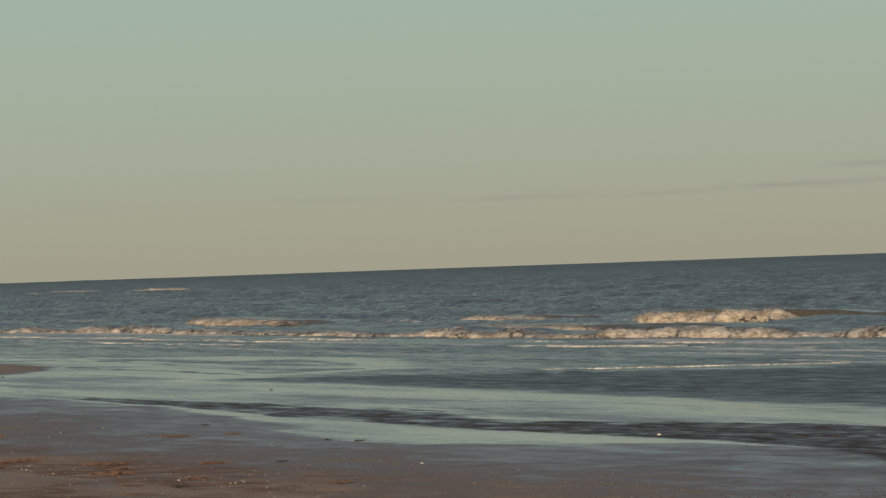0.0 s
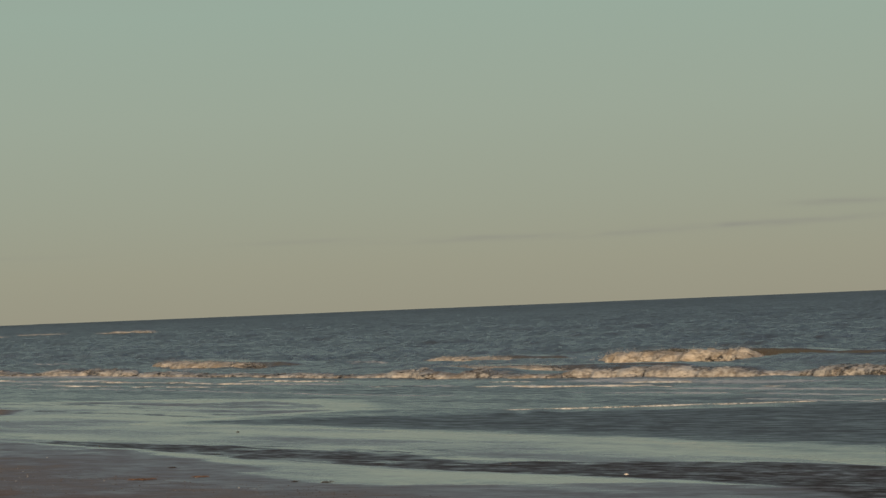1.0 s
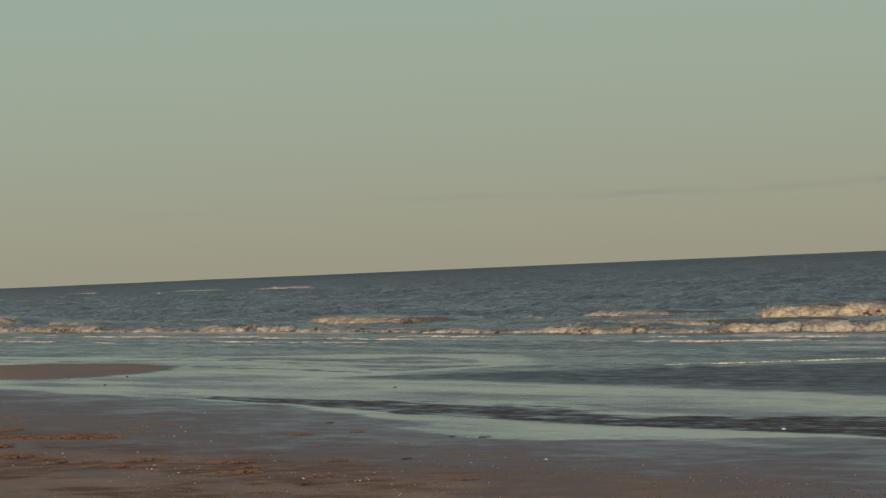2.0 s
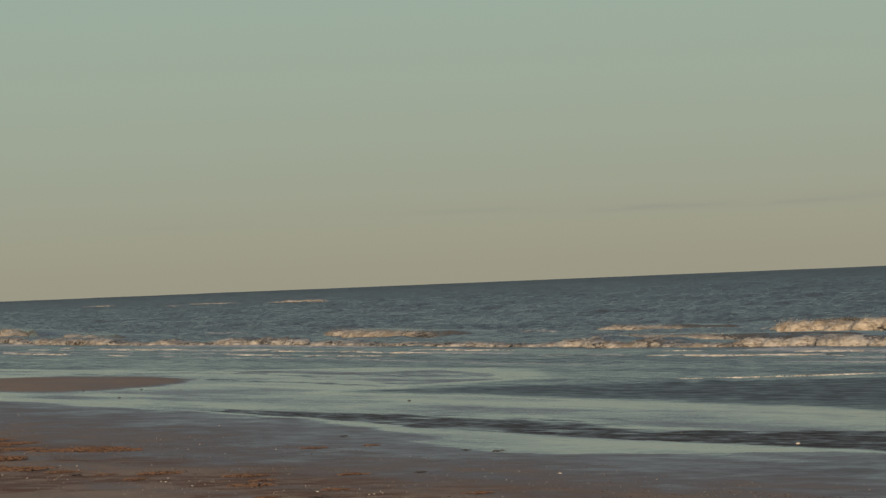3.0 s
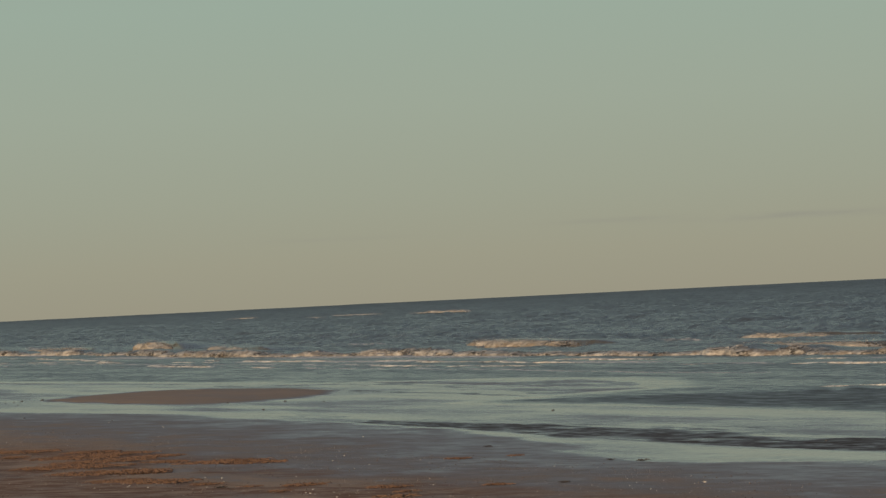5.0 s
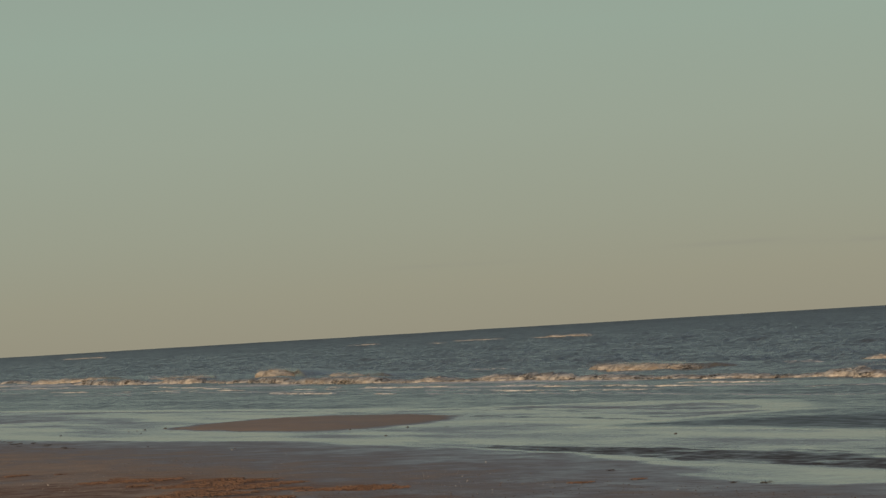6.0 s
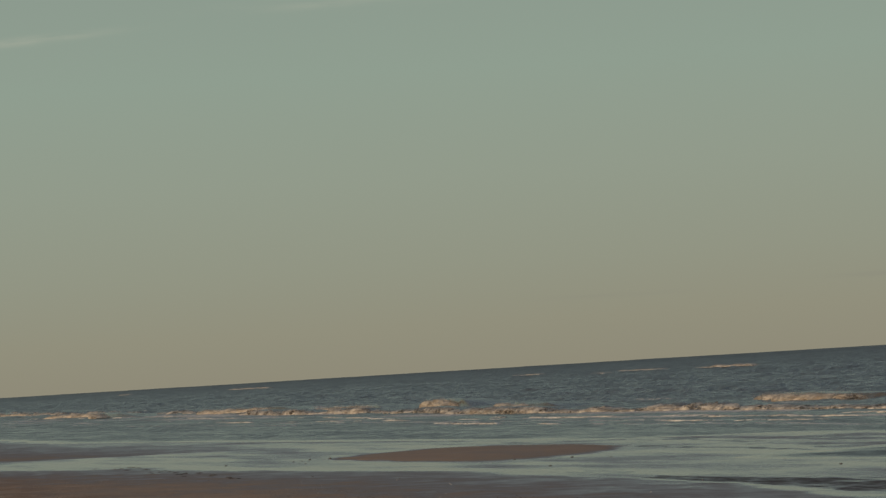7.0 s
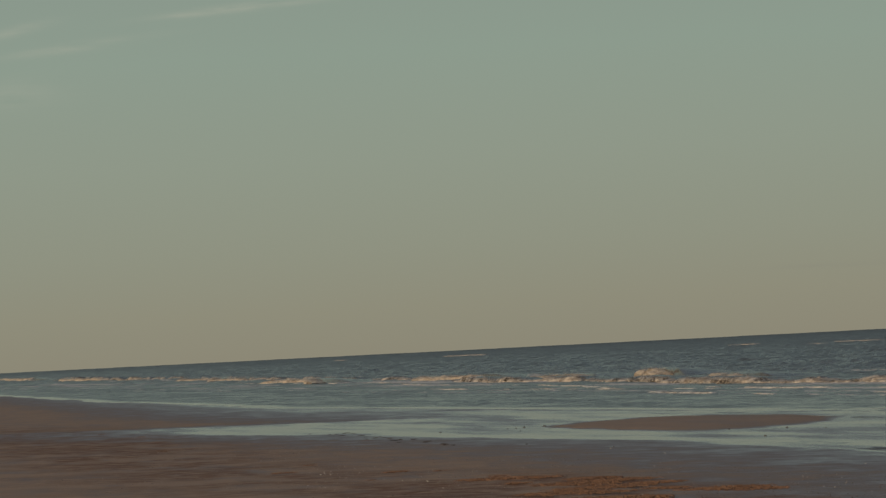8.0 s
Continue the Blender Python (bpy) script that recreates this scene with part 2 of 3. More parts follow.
def bed(x, y):
    """Height of the sand."""
    d = depth(x, y)
    z = level(x) - np.where(d > 0, np.minimum(0.03 * d, 1.5), np.maximum(0.05 * d, -0.024)) - 0.02
    z = z + 0.05 * smooth(bar(x, y), 0, 5)
    z = z + 0.03 * (fbm(x * 0.4, y * 0.4, 4, 3) - 0.5) * smooth(x, 19, 12) + 0.022 * (fbm(x * 2.4, y * 1.3, 3, 8) - 0.5) * smooth(x, 19, 15)
    z = z + 0.03 * (ripple_zone(x, y)) * (fbm(x * 1.6, y * 0.7, 3, 21) - 0.4)
    return np.where(x > 120, np.minimum(z, -2.5), z)


def ripple_zone(x, y):
    """The band of dark ripple marks between two strips of shining wet sand."""
    w = fbm(x * 0.5, y * 0.3, 4, 31) - 0.5
    lo = np.interp(y, [20, 34, 38, 41, 45, 54, 60, 66], [17.0, 17.5, 18.5, 18.6, 18.05, 18.15, 18.5, 18.7]) + 0.5 * w
    hi = np.interp(y, [20, 42, 45, 47, 49, 51, 56, 60, 64, 67], [22.4, 22.3, 21.8, 20.6, 19.9, 20.0, 20.2, 19.9, 19.8, 18.9]) + 1.0 * w
    return smooth(x, lo - 0.05, lo + 0.15) * smooth(x, hi + 0.4, hi - 0.5) * smooth(y, 69, 64)


def ripple_fringe(x, y):
    """Paler ripple marks on the seaward side of the dark band."""
    w = fbm(x * 0.6, y * 0.25, 4, 33) - 0.5
    hi = np.interp(y, [36, 46, 52, 58, 62, 66, 70], [22.6, 21.6, 21.2, 21.9, 20.9, 20.3, 19.8]) + 1.2 * w
    return smooth(x, 18.6, 19.2) * smooth(x, hi + 0.5, hi - 0.8) * smooth(y, 72, 65)


def wetness(x, y):
    """0 dry, 0.5 damp, 1 covered by a film of water that mirrors the sky."""
    w = fbm(x * 0.5, y * 0.22, 4, 41) - 0.5
    w2 = fbm(x * 1.3, y * 0.7, 4, 43) - 0.5
    w3 = fbm(x * 0.9, y * 0.16, 4, 45) - 0.5
    film_edge = np.interp(y, [20, 36, 40.3, 41.4, 43, 46, 50, 54, 58, 62, 68, 74, 79, 84, 91, 98, 101, 105, 110, 116, 118.5, 120.5, 123, 133, 145, 157, 172, 205, 254, 340, 600],
                          [19.5, 19.0, 18.4, 16.8, 15.7, 15.9, 16.8, 17.5, 18.0, 18.2, 18.1, 18.4, 18.2, 17.0, 15.9, 15.2, 13.4, 12.2, 11.5, 11.8, 13.5, 18.0, 21.6, 20.9, 20.2, 20.0, 21.2, 22.4, 24.2, 28.0, 42.0])
    blur = np.interp(y, [40, 54, 64, 80, 130], [0.35, 0.5, 0.8, 0.9, 3.5])
    rim = x + 0.9 * w + 0.5 * w2 - film_edge
    shore = x + 0.9 * w + 0.5 * w2 - np.minimum(film_edge, np.interp(y, [20, 41.5, 46], [16.6, 17.0, 30]))
    film = smooth(rim, -0.8 * blur, 0.5 * blur)
    damp = 0.20 + 0.24 * smooth(shore, -6.5, -3.0) + 0.17 * smooth(shore, -3.0, -0.4) + 0.34 * w2 + 0.34 * (fbm(x * 3.6, y * 1.1, 3, 46, 0.6) - 0.5)
    wet = np.maximum(damp, film * (1 - 0.18 * smooth(y, 115, 135)) * (0.90 + 0.60 * w3 - 0.10 * smooth(x, 19.5, 21) * smooth(x, 23.5, 22)))
    wet = wet * (1 - 0.72 * smooth(bar(x, y), -0.3, 1.6))
    shoal = smooth(x, 27.5, 30) * smooth(depth(x, y), 0.3, -0.1)
    spots = smooth(fbm(x * 1.7, y * 0.45, 5, 51, 0.65), 0.46, 0.60) * shoal
    return np.clip(wet - 0.20 * spots, 0, 1)


def ripple_marks(x, y):
    streaks = fbm(x * 2.6, y * 0.9, 4, 47, 0.6) - 0.5 + 0.6 * (fbm(x * 1.3, y * 0.7, 4, 43) - 0.5)
    lines = smooth(fbm(x * 2.2, y * 0.35, 4, 48), 0.56, 0.66) * smooth(x, 17, 19.5) * smooth(x, 27, 23)
    fine = smooth(fbm(x * 3.4, y * 0.5, 4, 50, 0.6), 0.46, 0.60)
    tail = smooth(np.abs(x - 26.9 - 0.5 * (fbm(x * 0.2, y * 0.3, 2, 52) - 0.5)), 0.35, 0.1) * smooth(y, 78, 84) * smooth(y, 97, 94)  # the bank runs out in a thin line
    shoal_lines = smooth(fbm(x * 1.8, y * 0.5, 4, 49, 0.6), 0.53, 0.62) * smooth(x, 25, 28) * smooth(y, 60, 80) * smooth(y, 230, 150)
    edge_line = smooth(np.abs(depth(x, y) + 0.08 * (fbm(x * 0.5, y * 0.3, 3, 53) - 0.5)), 0.10, 0.02) * smooth(x, 25.5, 27.0) * smooth(fbm(x * 0.3, y * 0.15, 3, 54), 0.38, 0.55)
    dark = ripple_zone(x, y) * (0.5 + 0.5 * smooth(streaks + 0.03 * np.clip(52 - y, 0, 9), -0.14, 0.03))
    foot = 0.5 * smooth(y, 40, 35) * smooth(x, 15.0, 17.0) * smooth(x, 19.5, 18.0)
    return np.clip(dark + 0.42 * fine * ripple_fringe(x, y) + 0.3 * lines * smooth(y, 95, 70) + 0.5 * shoal_lines + 0.5 * tail + 0.25 * edge_line + foot, 0, 1)


def weediness(x, y):
    a = np.exp(-((x - 11.3) / 1.5) ** 2 - ((y - 50) / 8) ** 2) + 0.6 * np.exp(-((x - 10.5) / 2.6) ** 2 - ((y - 37) / 8) ** 2)
    b = 0.7 * np.exp(-((x - 8.0) / 2.5) ** 2 - ((y - 75) / 30) ** 2) + 0.6 * np.exp(-((x - 9.2) / 1.7) ** 2 - ((y - 41) / 11) ** 2) + 0.8 * np.exp(-((x - 10.0) / 2.6) ** 2 - ((y - 108) / 22) ** 2)
    return np.clip((a + b) * smooth(fbm(x * 1.1, y * 0.5, 4, 61), 0.34, 0.56) * 1.5, 0, 1)


# ---- sheets ----
def steps(stops):
    """Grid lines from (position, spacing) stops; the spacing changes evenly between two stops."""
    out_ = [stops[0][0]]
    for (p, s), (q, r) in zip(stops, stops[1:]):
        n = max(1, int(round(2 * (q - p) / (s + r))))
        k = np.arange(1, n + 1) / n
        g = s * k + 0.5 * (r - s) * k * k
        out_.extend(p + (q - p) * g / g[-1])
    return np.array(out_)


def grid_mesh(name, x, y, z, material, fields=()):
    """A mesh from 2D arrays of x, y and z, with float fields for the material."""
    ny, nx = x.shape
    me = bpy.data.meshes.new(name)
    me.vertices.add(nx * ny)
    me.vertices.foreach_set("co", np.stack([x, y, z], -1).reshape(-1).astype(np.float32))
    i = (np.arange(ny - 1)[:, None] * nx + np.arange(nx - 1)[None, :]).reshape(-1)
    quads = np.stack([i, i + 1, i + 1 + nx, i + nx], -1).reshape(-1)
    me.loops.add(len(quads))
    me.loops.foreach_set("vertex_index", quads.astype(np.int32))
    me.polygons.add(len(i))
    me.polygons.foreach_set("loop_start", (np.arange(len(i)) * 4).astype(np.int32))
    me.polygons.foreach_set("use_smooth", np.ones(len(i), dtype=bool))
    me.update(calc_edges=True)
    me.validate()
    for field, values in fields:
        at = me.attributes.new(field, "FLOAT", "POINT")
        at.data.foreach_set("value", np.ascontiguousarray(values, dtype=np.float32).reshape(-1))
    me.materials.append(material)
    return me


xs = steps([(-700, 80), (-60, 8), (0, 0.5), (6, 0.14), (30, 0.14), (42, 0.4), (70, 3), (400, 60), (2700, 400)])
ys = steps([(-700, 80), (0, 6), (24, 0.4), (34, 0.22), (110, 0.35), (260, 1.0), (700, 6), (4300, 300)])
gx, gy = np.meshgrid(xs, ys)
ground = new("ground", grid_mesh("ground", gx, gy, bed(gx, gy), SAND, [("wet", wetness(gx, gy)), ("weed", weediness(gx, gy)), ("marks", ripple_marks(gx, gy))]))
tagged(ground, "damp brown tidal sand with shining wet strips", "sand", kind="structure")


def foam_lines(x, y):
    """Lacy lines of foam that the swash leaves, and the broad foam of the inner surf."""
    bend = 2.2 * (fbm(x * 0 + 3.1, y * 0.05, 3, 71) - 0.5) + 0.9 * (fbm(x * 0.2, y * 0.35, 3, 72) - 0.5)
    f = 0.0
    for c, wide, strength, seed in ((37.6, 0.25, 0.55, 1), (39.8, 0.35, 0.6, 2), (42.3, 0.7, 0.62, 3), (46.5, 2.2, 0.42, 4), (50.5, 3.0, 0.40, 5), (56.5, 1.5, 0.35, 6)):
        part = smooth(fbm(y * 0.06 + 11 * seed, x * 0 + seed, 3, 80 + seed), 0.36, 0.58)
        f = np.maximum(f, (strength + 0.22) * part * np.exp(-((x + bend - c) / wide) ** 2))
    return f


def sea_height(x, y):
    far = smooth(x, 44, 62)
    z = level(x) - 0.005
    z = z + (0.045 * (np.abs(fbm(x * 1.5, y * 0.8, 3, 91) - 0.5) * 2) ** 0.8 - 0.01) * smooth(fbm(x * 0.25, y * 0.09, 3, 98), 0.3, 0.62) * smooth(depth(x, y), 0.2, 2.0)
    row = x + 5 * (fbm(x * 0.01, y * 0.02, 3, 92) - 0.5)
    swell = 0.5 + 0.5 * np.sin(row * 2 * np.pi / 17.0)
    swell = swell ** 2.2 * (0.4 + 1.2 * fbm(x * 0.03, y * 0.025, 3, 93))
    chop = fbm(x * 0.55, y * 0.2, 5, 94, 0.68) - 0.5
    return z + far * (0.24 * swell + 0.62 * chop)


xs = steps([(19, 0.14), (36, 0.14), (70, 0.2), (140, 0.5), (400, 2.0), (1200, 12), (2700, 80)])
ys = steps([(30, 0.3), (80, 0.25), (180, 0.4), (400, 1.0), (1000, 4), (4300, 60)])
gx, gy = np.meshgrid(xs, ys)
sz = sea_height(gx, gy)
silt = 0.28 + smooth(gx, 75, 50) * 0.2
chop_field = np.interp(gx, [20, 30, 44, 60, 4000], [0.3, 0.5, 0.5, 1.0, 1.0])
calm = np.interp(gx, [20, 24, 26.5, 33, 38, 44, 52, 70, 200, 600, 4000], [0.09, 0.14, 0.24, 0.27, 0.285, 0.28, 0.28, 0.29, 0.38, 0.46, 0.5])
calm = np.maximum(calm, 0.27 * smooth(gy, 98, 112))
calm = 0.10 + (calm - 0.10) * smooth(depth(gx, gy), 0.0, 0.35)
quiet = np.interp(gx, [24, 28, 32, 36], [78.5, 76.4, 74.0, 71.0]) + 3 * (fbm(gx * 0.3, gy * 0.3, 3, 99) - 0.5)
ruffled = 0.22 * smooth(gx, 24.6, 26.2) * smooth(gx, 38, 35) * smooth(gy, quiet + 0.8, quiet - 0.8)
wind = calm + ruffled + (0.06 + 0.16 * smooth(depth(gx, gy), 0.0, 0.35)) * (fbm(gx * 0.8, gy * 0.14, 4, 97) - 0.5)  # ripples too fine to be modelled
wind = np.clip(wind, 0.06, 0.6)  # ripples too fine to be modelled
water = new("water", grid_mesh("water", gx, gy, sz, WATER, [("foam", foam_lines(gx, gy)), ("silt", silt), ("chop", chop_field), ("wind", wind)]))
tagged(water, "grey-blue choppy sea running up a flat beach", "sea", kind="structure")

# ---- surf ----
def part(name, me, parent, label=""):
    ob = new(name, me)
    ob.parent = parent
    return tagged(ob, label) if label else ob


def along(y0, y1):
    """Places along the shore, closer together where the surf is near."""
    out_ = [y0]
    while out_[-1] < y1:
        out_.append(out_[-1] + max(0.09, min(0.7, out_[-1] * 0.0010)))
    return np.array(out_)


def foam_sheet(y0, y1, line, tall, wide, seed, lift=0.0):
    """A lumpy roll of foam: steep towards the shore, trailing off seawards. line and tall are functions of y."""
    y, s = np.meshgrid(along(y0, y1), np.linspace(0, 1, 30), indexing="ij")
    ends = smooth(y, y0, y0 + 0.12 * (y1 - y0)) * smooth(y, y1, y1 - 0.12 * (y1 - y0))
    h = tall(y) * ends
    toe = line(y) + 0.9 * (fbm(y * 0.35, s * 0 + seed, 3, seed) - 0.5) + 0.35 * (fbm(y * 1.7, s * 0 + seed, 3, seed + 1) - 0.5)
    x = toe + wide * s ** 1.5
    shape = (1 - np.exp(-s * 7)) * (1 - smooth(s, 0.3, 1.0))
    lump = 0.55 * (fbm(x * 1.2, y * 0.9, 4, seed + 2, 0.6) - 0.45) + 0.25 * (np.abs(fbm(x * 4.5, y * 3.2, 4, seed + 3, 0.7) - 0.5) * 2 - 0.25)
    body = smooth(s, 0.0, 0.08)
    z = level(x) + lift + h * shape * (1 + 1.0 * lump) + np.minimum(0.06, 0.6 * h) * lump * body * ends - np.clip(1.2 * h, 0.04, 0.12) * smooth(s, 0.6, 1.0) - 0.05 * (1 - body) - 0.3 * (1 - smooth(h, 0.0, 0.012))
    x = x - 0.5 * h * lump * body
    cover = ends ** 0.5 * (1 - smooth(s, 0.35, 1.0)) * (0.42 + 0.62 * smooth(fbm(y * 0.7, s * 3.0 + seed, 4, seed + 5, 0.6), 0.34, 0.62))
    return x, y, z, cover


def roller_line(y):
    return np.interp(y, [70, 92, 111, 150, 200, 290, 400, 740, 1200], [47.2, 46.4, 45.2, 44.2, 45.6, 49.5, 53.0, 64.0, 80.0])


def uneven(base, seed, rate=0.16, gap=0.35, least=0.25):
    """Height along the shore: base on average, with lower stretches and gaps."""
    def tall(y):
        return base * np.interp(y, [200, 320, 450, 700], [1.0, 1.1, 1.5, 2.2]) * (least + (1.45 - least) * smooth(fbm(y * rate, y * 0 + seed, 3, seed + 40), gap, gap + 0.35))
    return tall


def foam_roller(y0, y1, line, tall, wide, seed, thick=1.0, material=FOAM, label="beige tumbling roll of broken surf foam"):
    x, y, z, cover = foam_sheet(y0, y1, line, tall, wide, seed)
    ob = new("foam_roller", grid_mesh("foam_roller", x, y, z, material, [("cover", thick * cover)]))
    return tagged(ob, label, "surf", "rollers of broken surf")


def bore(y0, y1, line, tall, seed):
    """The low brown step of water that carries the broken foam shorewards."""
    y, s = np.meshgrid(along(y0, y1), np.linspace(0, 1, 24), indexing="ij")
    ends = smooth(y, y0, y0 + 0.1 * (y1 - y0)) * smooth(y, y1, y1 - 0.1 * (y1 - y0))
    h = tall(y) * ends
    x = line(y) + 0.15 + 0.9 * (fbm(y * 0.35, s * 0 + seed, 3, seed) - 0.5) + 5.0 * s ** 1.6
    z = level(x) - 0.03 + (h + 0.02) * smooth(s, 0.0, 0.22) * (1 - smooth(s, 0.25, 1.0)) * (0.8 + 0.5 * fbm(x * 0.9, y * 0.5, 4, seed + 1)) - 0.1 * smooth(s, 0.7, 1.0)
    fleck = 0.32 * smooth(s, 0.0, 0.1) * smooth(s, 0.8, 0.3)
    me = grid_mesh("bore", x, y, z, WATER, [("foam", fleck), ("silt", 0.75 - 0.4 * s), ("chop", 0 * s + 0.9), ("wind", 0 * s + 0.26)])
    return tagged(new("bore", me), "low brown step of silty water under foam", "surf", "bores under the foam")


for k, (y0, y1) in enumerate(((80, 112), (106, 138), (131, 168), (160, 205), (196, 262), (250, 345), (330, 480), (460, 760))):
    foam_roller(y0, y1, lambda y: roller_line(y) + 2.6 + 0.8 * np.sin(y * 0.09), uneven(0.20, 3 + k, 0.22, 0.3, 0.6), 2.4, 11 * k + 5)
    bore(y0, y1, lambda y: roller_line(y) + 2.6 + 0.8 * np.sin(y * 0.09), uneven(0.20, 3 + k, 0.22, 0.3, 0.6), 11 * k + 5)
LINE = "thin white line of foam at the edge of the swash"
for k, (y0, y1, off) in enumerate(((86, 112, -0.9), (120, 150, -1.4), (150, 182, -0.6), (190, 240, -1.6), (240, 310, -0.8), (300, 420, -1.5),
                                   (86, 112, -3.4), (112, 142, -4.4), (142, 168, -5.6), (166, 204, -3.4), (204, 262, -5.0), (120, 170, -2.6))):
    foam_roller(y0, y1, lambda y: roller_line(y) + off + 0.9 * np.sin(y * 0.07 + off), uneven(0.035, 53 + k, 0.2, 0.34, 0.1), 0.45, 17 * k + 170, 1.15, SWASH_FOAM, LINE)
foam_roller(72.4, 77.4, lambda y: np.interp(y, [72.4, 77.4], [39.0, 30.5]), uneven(0.02, 91, 0.5, 0.34, 0.1), 0.45, 611, 0.55, SWASH_FOAM, LINE)

def spray_mesh(points, size, seed):
    """Many small drops and flecks of foam, joined into one mesh."""
    rng = random.Random(seed)
    verts, faces = [], []
    for p in points:
        r = size * (0.35 + rng.random() ** 2)
        b = len(verts)
        for d in ((1, 0, 0), (0, 1, 0), (-1, 0, 0), (0, -1, 0), (0, 0, 1), (0, 0, -1)):
            verts.append((p[0] + d[0] * r * (0.6 + 0.8 * rng.random()), p[1] + d[1] * r * (0.6 + 0.8 * rng.random()), p[2] + d[2] * r * (0.5 + 0.5 * rng.random())))
        faces += [(b, b + 1, b + 4), (b + 1, b + 2, b + 4), (b + 2, b + 3, b + 4), (b + 3, b, b + 4), (b + 1, b, b + 5), (b + 2, b + 1, b + 5), (b + 3, b + 2, b + 5), (b, b + 3, b + 5)]
    me = bpy.data.meshes.new("spray")
    me.from_pydata(verts, [], faces)
    me.materials.append(DROPS)
    return me


def breaking_wave(x0, y0, y1, tall, broken, seed, label, drops=350):
    """A breaker whose crest runs along the shore from y0 to y1; the stretch from broken[0] to broken[1] (0 to 1) has fallen into foam."""
    wave = tagged(new("breaking_wave"), label, "wave", "breaking waves")
    wave.location = (x0, 0.5 * (y0 + y1), 0.0)
    cx, cy = wave.location[0], wave.location[1]

    def line(y):
        return x0 + 0.8 * np.sin((y - y0) * 0.16 + seed) + 0.02 * (y - cy)

    def crest(y):
        u = (y - y0) / (y1 - y0)
        return tall * smooth(u, 0.0, 0.22) * smooth(u, 1.0, 0.75) * (0.75 + 0.5 * fbm(y * 0.2, y * 0 + seed, 3, seed))

    # the smooth brown face with its hollow front and long back
    y, s = np.meshgrid(along(y0, y1), np.linspace(0, 1, 30), indexing="ij")
    h = crest(y)
    front = smooth(s, 0.0, 0.36)
    x = line(y) + np.where(s < 0.36, 1.1 * (s / 0.36) ** 0.6 - 0.45 * h * smooth(s, 0.2, 0.36), 1.1 - 0.45 * h * smooth(s, 0.6, 0.36) + 6.5 * (np.maximum(s - 0.36, 0) / 0.64) ** 1.2)
    z = -0.12 + (h + 0.12) * front ** 1.4 * (1 - smooth(s, 0.40, 1.0)) + 0.05 * (fbm(x * 0.8, y * 0.8, 3, seed + 9) - 0.5) - 0.2 * smooth(s, 0.6, 1.0)
    u = (y - y0) / (y1 - y0)
    lacing = 0.25 * smooth(s, 0.25, 0.36) * smooth(s, 0.6, 0.4)
    me = grid_mesh("face", x - cx, y - cy, z, WATER, [("foam", lacing), ("silt", 0.3 + 0.5 * smooth(s, 0.55, 0.3)), ("chop", 0 * s + 0.5), ("wind", 0 * s + 0.22)])
    part("face", me, wave, "smooth brown hollow wave face")
    # the fallen crest
    b0, b1 = y0 + broken[0] * (y1 - y0), y0 + broken[1] * (y1 - y0)
    fx, fy, fz, cover = foam_sheet(b0, b1, lambda v: line(v) - 0.35, lambda v: 1.0 * np.maximum(crest(v), 0.12), 2.4, seed + 31)
    part("foam", grid_mesh("foam", fx - cx, fy - cy, fz, CREST_FOAM, [("cover", 1.25 * cover)]), wave, "sunlit cream foam")
    rng = random.Random(seed)
    pts = []
    for _ in range(4 * drops):
        i = rng.randrange(fy.shape[0])
        j = rng.randrange(4, 12)
        up = abs(rng.gauss(0, 0.085)) * (0.4 + tall)
        pts.append((fx[i, j] - cx + rng.gauss(0.2, 0.25), fy[i, j] - cy + rng.gauss(0, 0.2), fz[i, j] + up))
    part("spray", spray_mesh(pts, 0.0075, seed), wave, "fine white spray")["kind"] = "stuff"
    return wave


breaking_wave(56.5, 104, 133, 0.46, (0.45, 0.95), 1, "tall brown wave breaking into golden foam", 900)
breaking_wave(51.0, 110, 134, 0.24, (0.35, 0.95), 2, "low brown wave with foaming crest before a taller one", 400)
breaking_wave(57.0, 135, 149, 0.30, (0.3, 0.9), 8, "rising brown wave with little foam", 150)
breaking_wave(54.0, 151, 175, 0.34, (0.2, 0.95), 3, "curling brown wave with bright golden lip", 700)
breaking_wave(51.5, 194, 208, 0.30, (0.2, 0.9), 4, "small brown wave spilling foam", 250)
breaking_wave(53.0, 217, 236, 0.46, (0.3, 0.85), 5, "short brown wave with puffed foam", 700)
breaking_wave(52.0, 237, 262, 0.30, (0.15, 0.85), 6, "brown wave with thrown-up pale spray", 500)
breaking_wave(52.8, 268, 306, 0.34, (0.2, 0.9), 7, "long brown wave tumbling into foam", 450)
breaking_wave(50.5, 312, 368, 0.32, (0.2, 0.9), 9, "distant brown wave tumbling into foam", 350)
breaking_wave(55.0, 390, 480, 0.36, (0.15, 0.9), 12, "far wave with a foaming crest", 350)
breaking_wave(64.0, 560, 760, 0.45, (0.1, 0.9), 13, "far long wave with a foaming crest", 350)
breaking_wave(72.0, 760, 1150, 0.6, (0.1, 0.9), 14, "distant long wave with a foaming crest", 200)


def whitecap(x0, y0, y1, tall, seed):
    x, y, z, cover = foam_sheet(y0, y1, lambda y: x0 + 0.03 * (y - y0), uneven(tall, seed, 0.2, 0.2), 2.5, seed, 0.22)
    z = z + 0.05
    return tagged(new("whitecap", grid_mesh("whitecap", x, y, z, FOAM, [("cover", 1.8 * cover)])), "pale whitecap on the open sea", "wave", "whitecaps offshore")


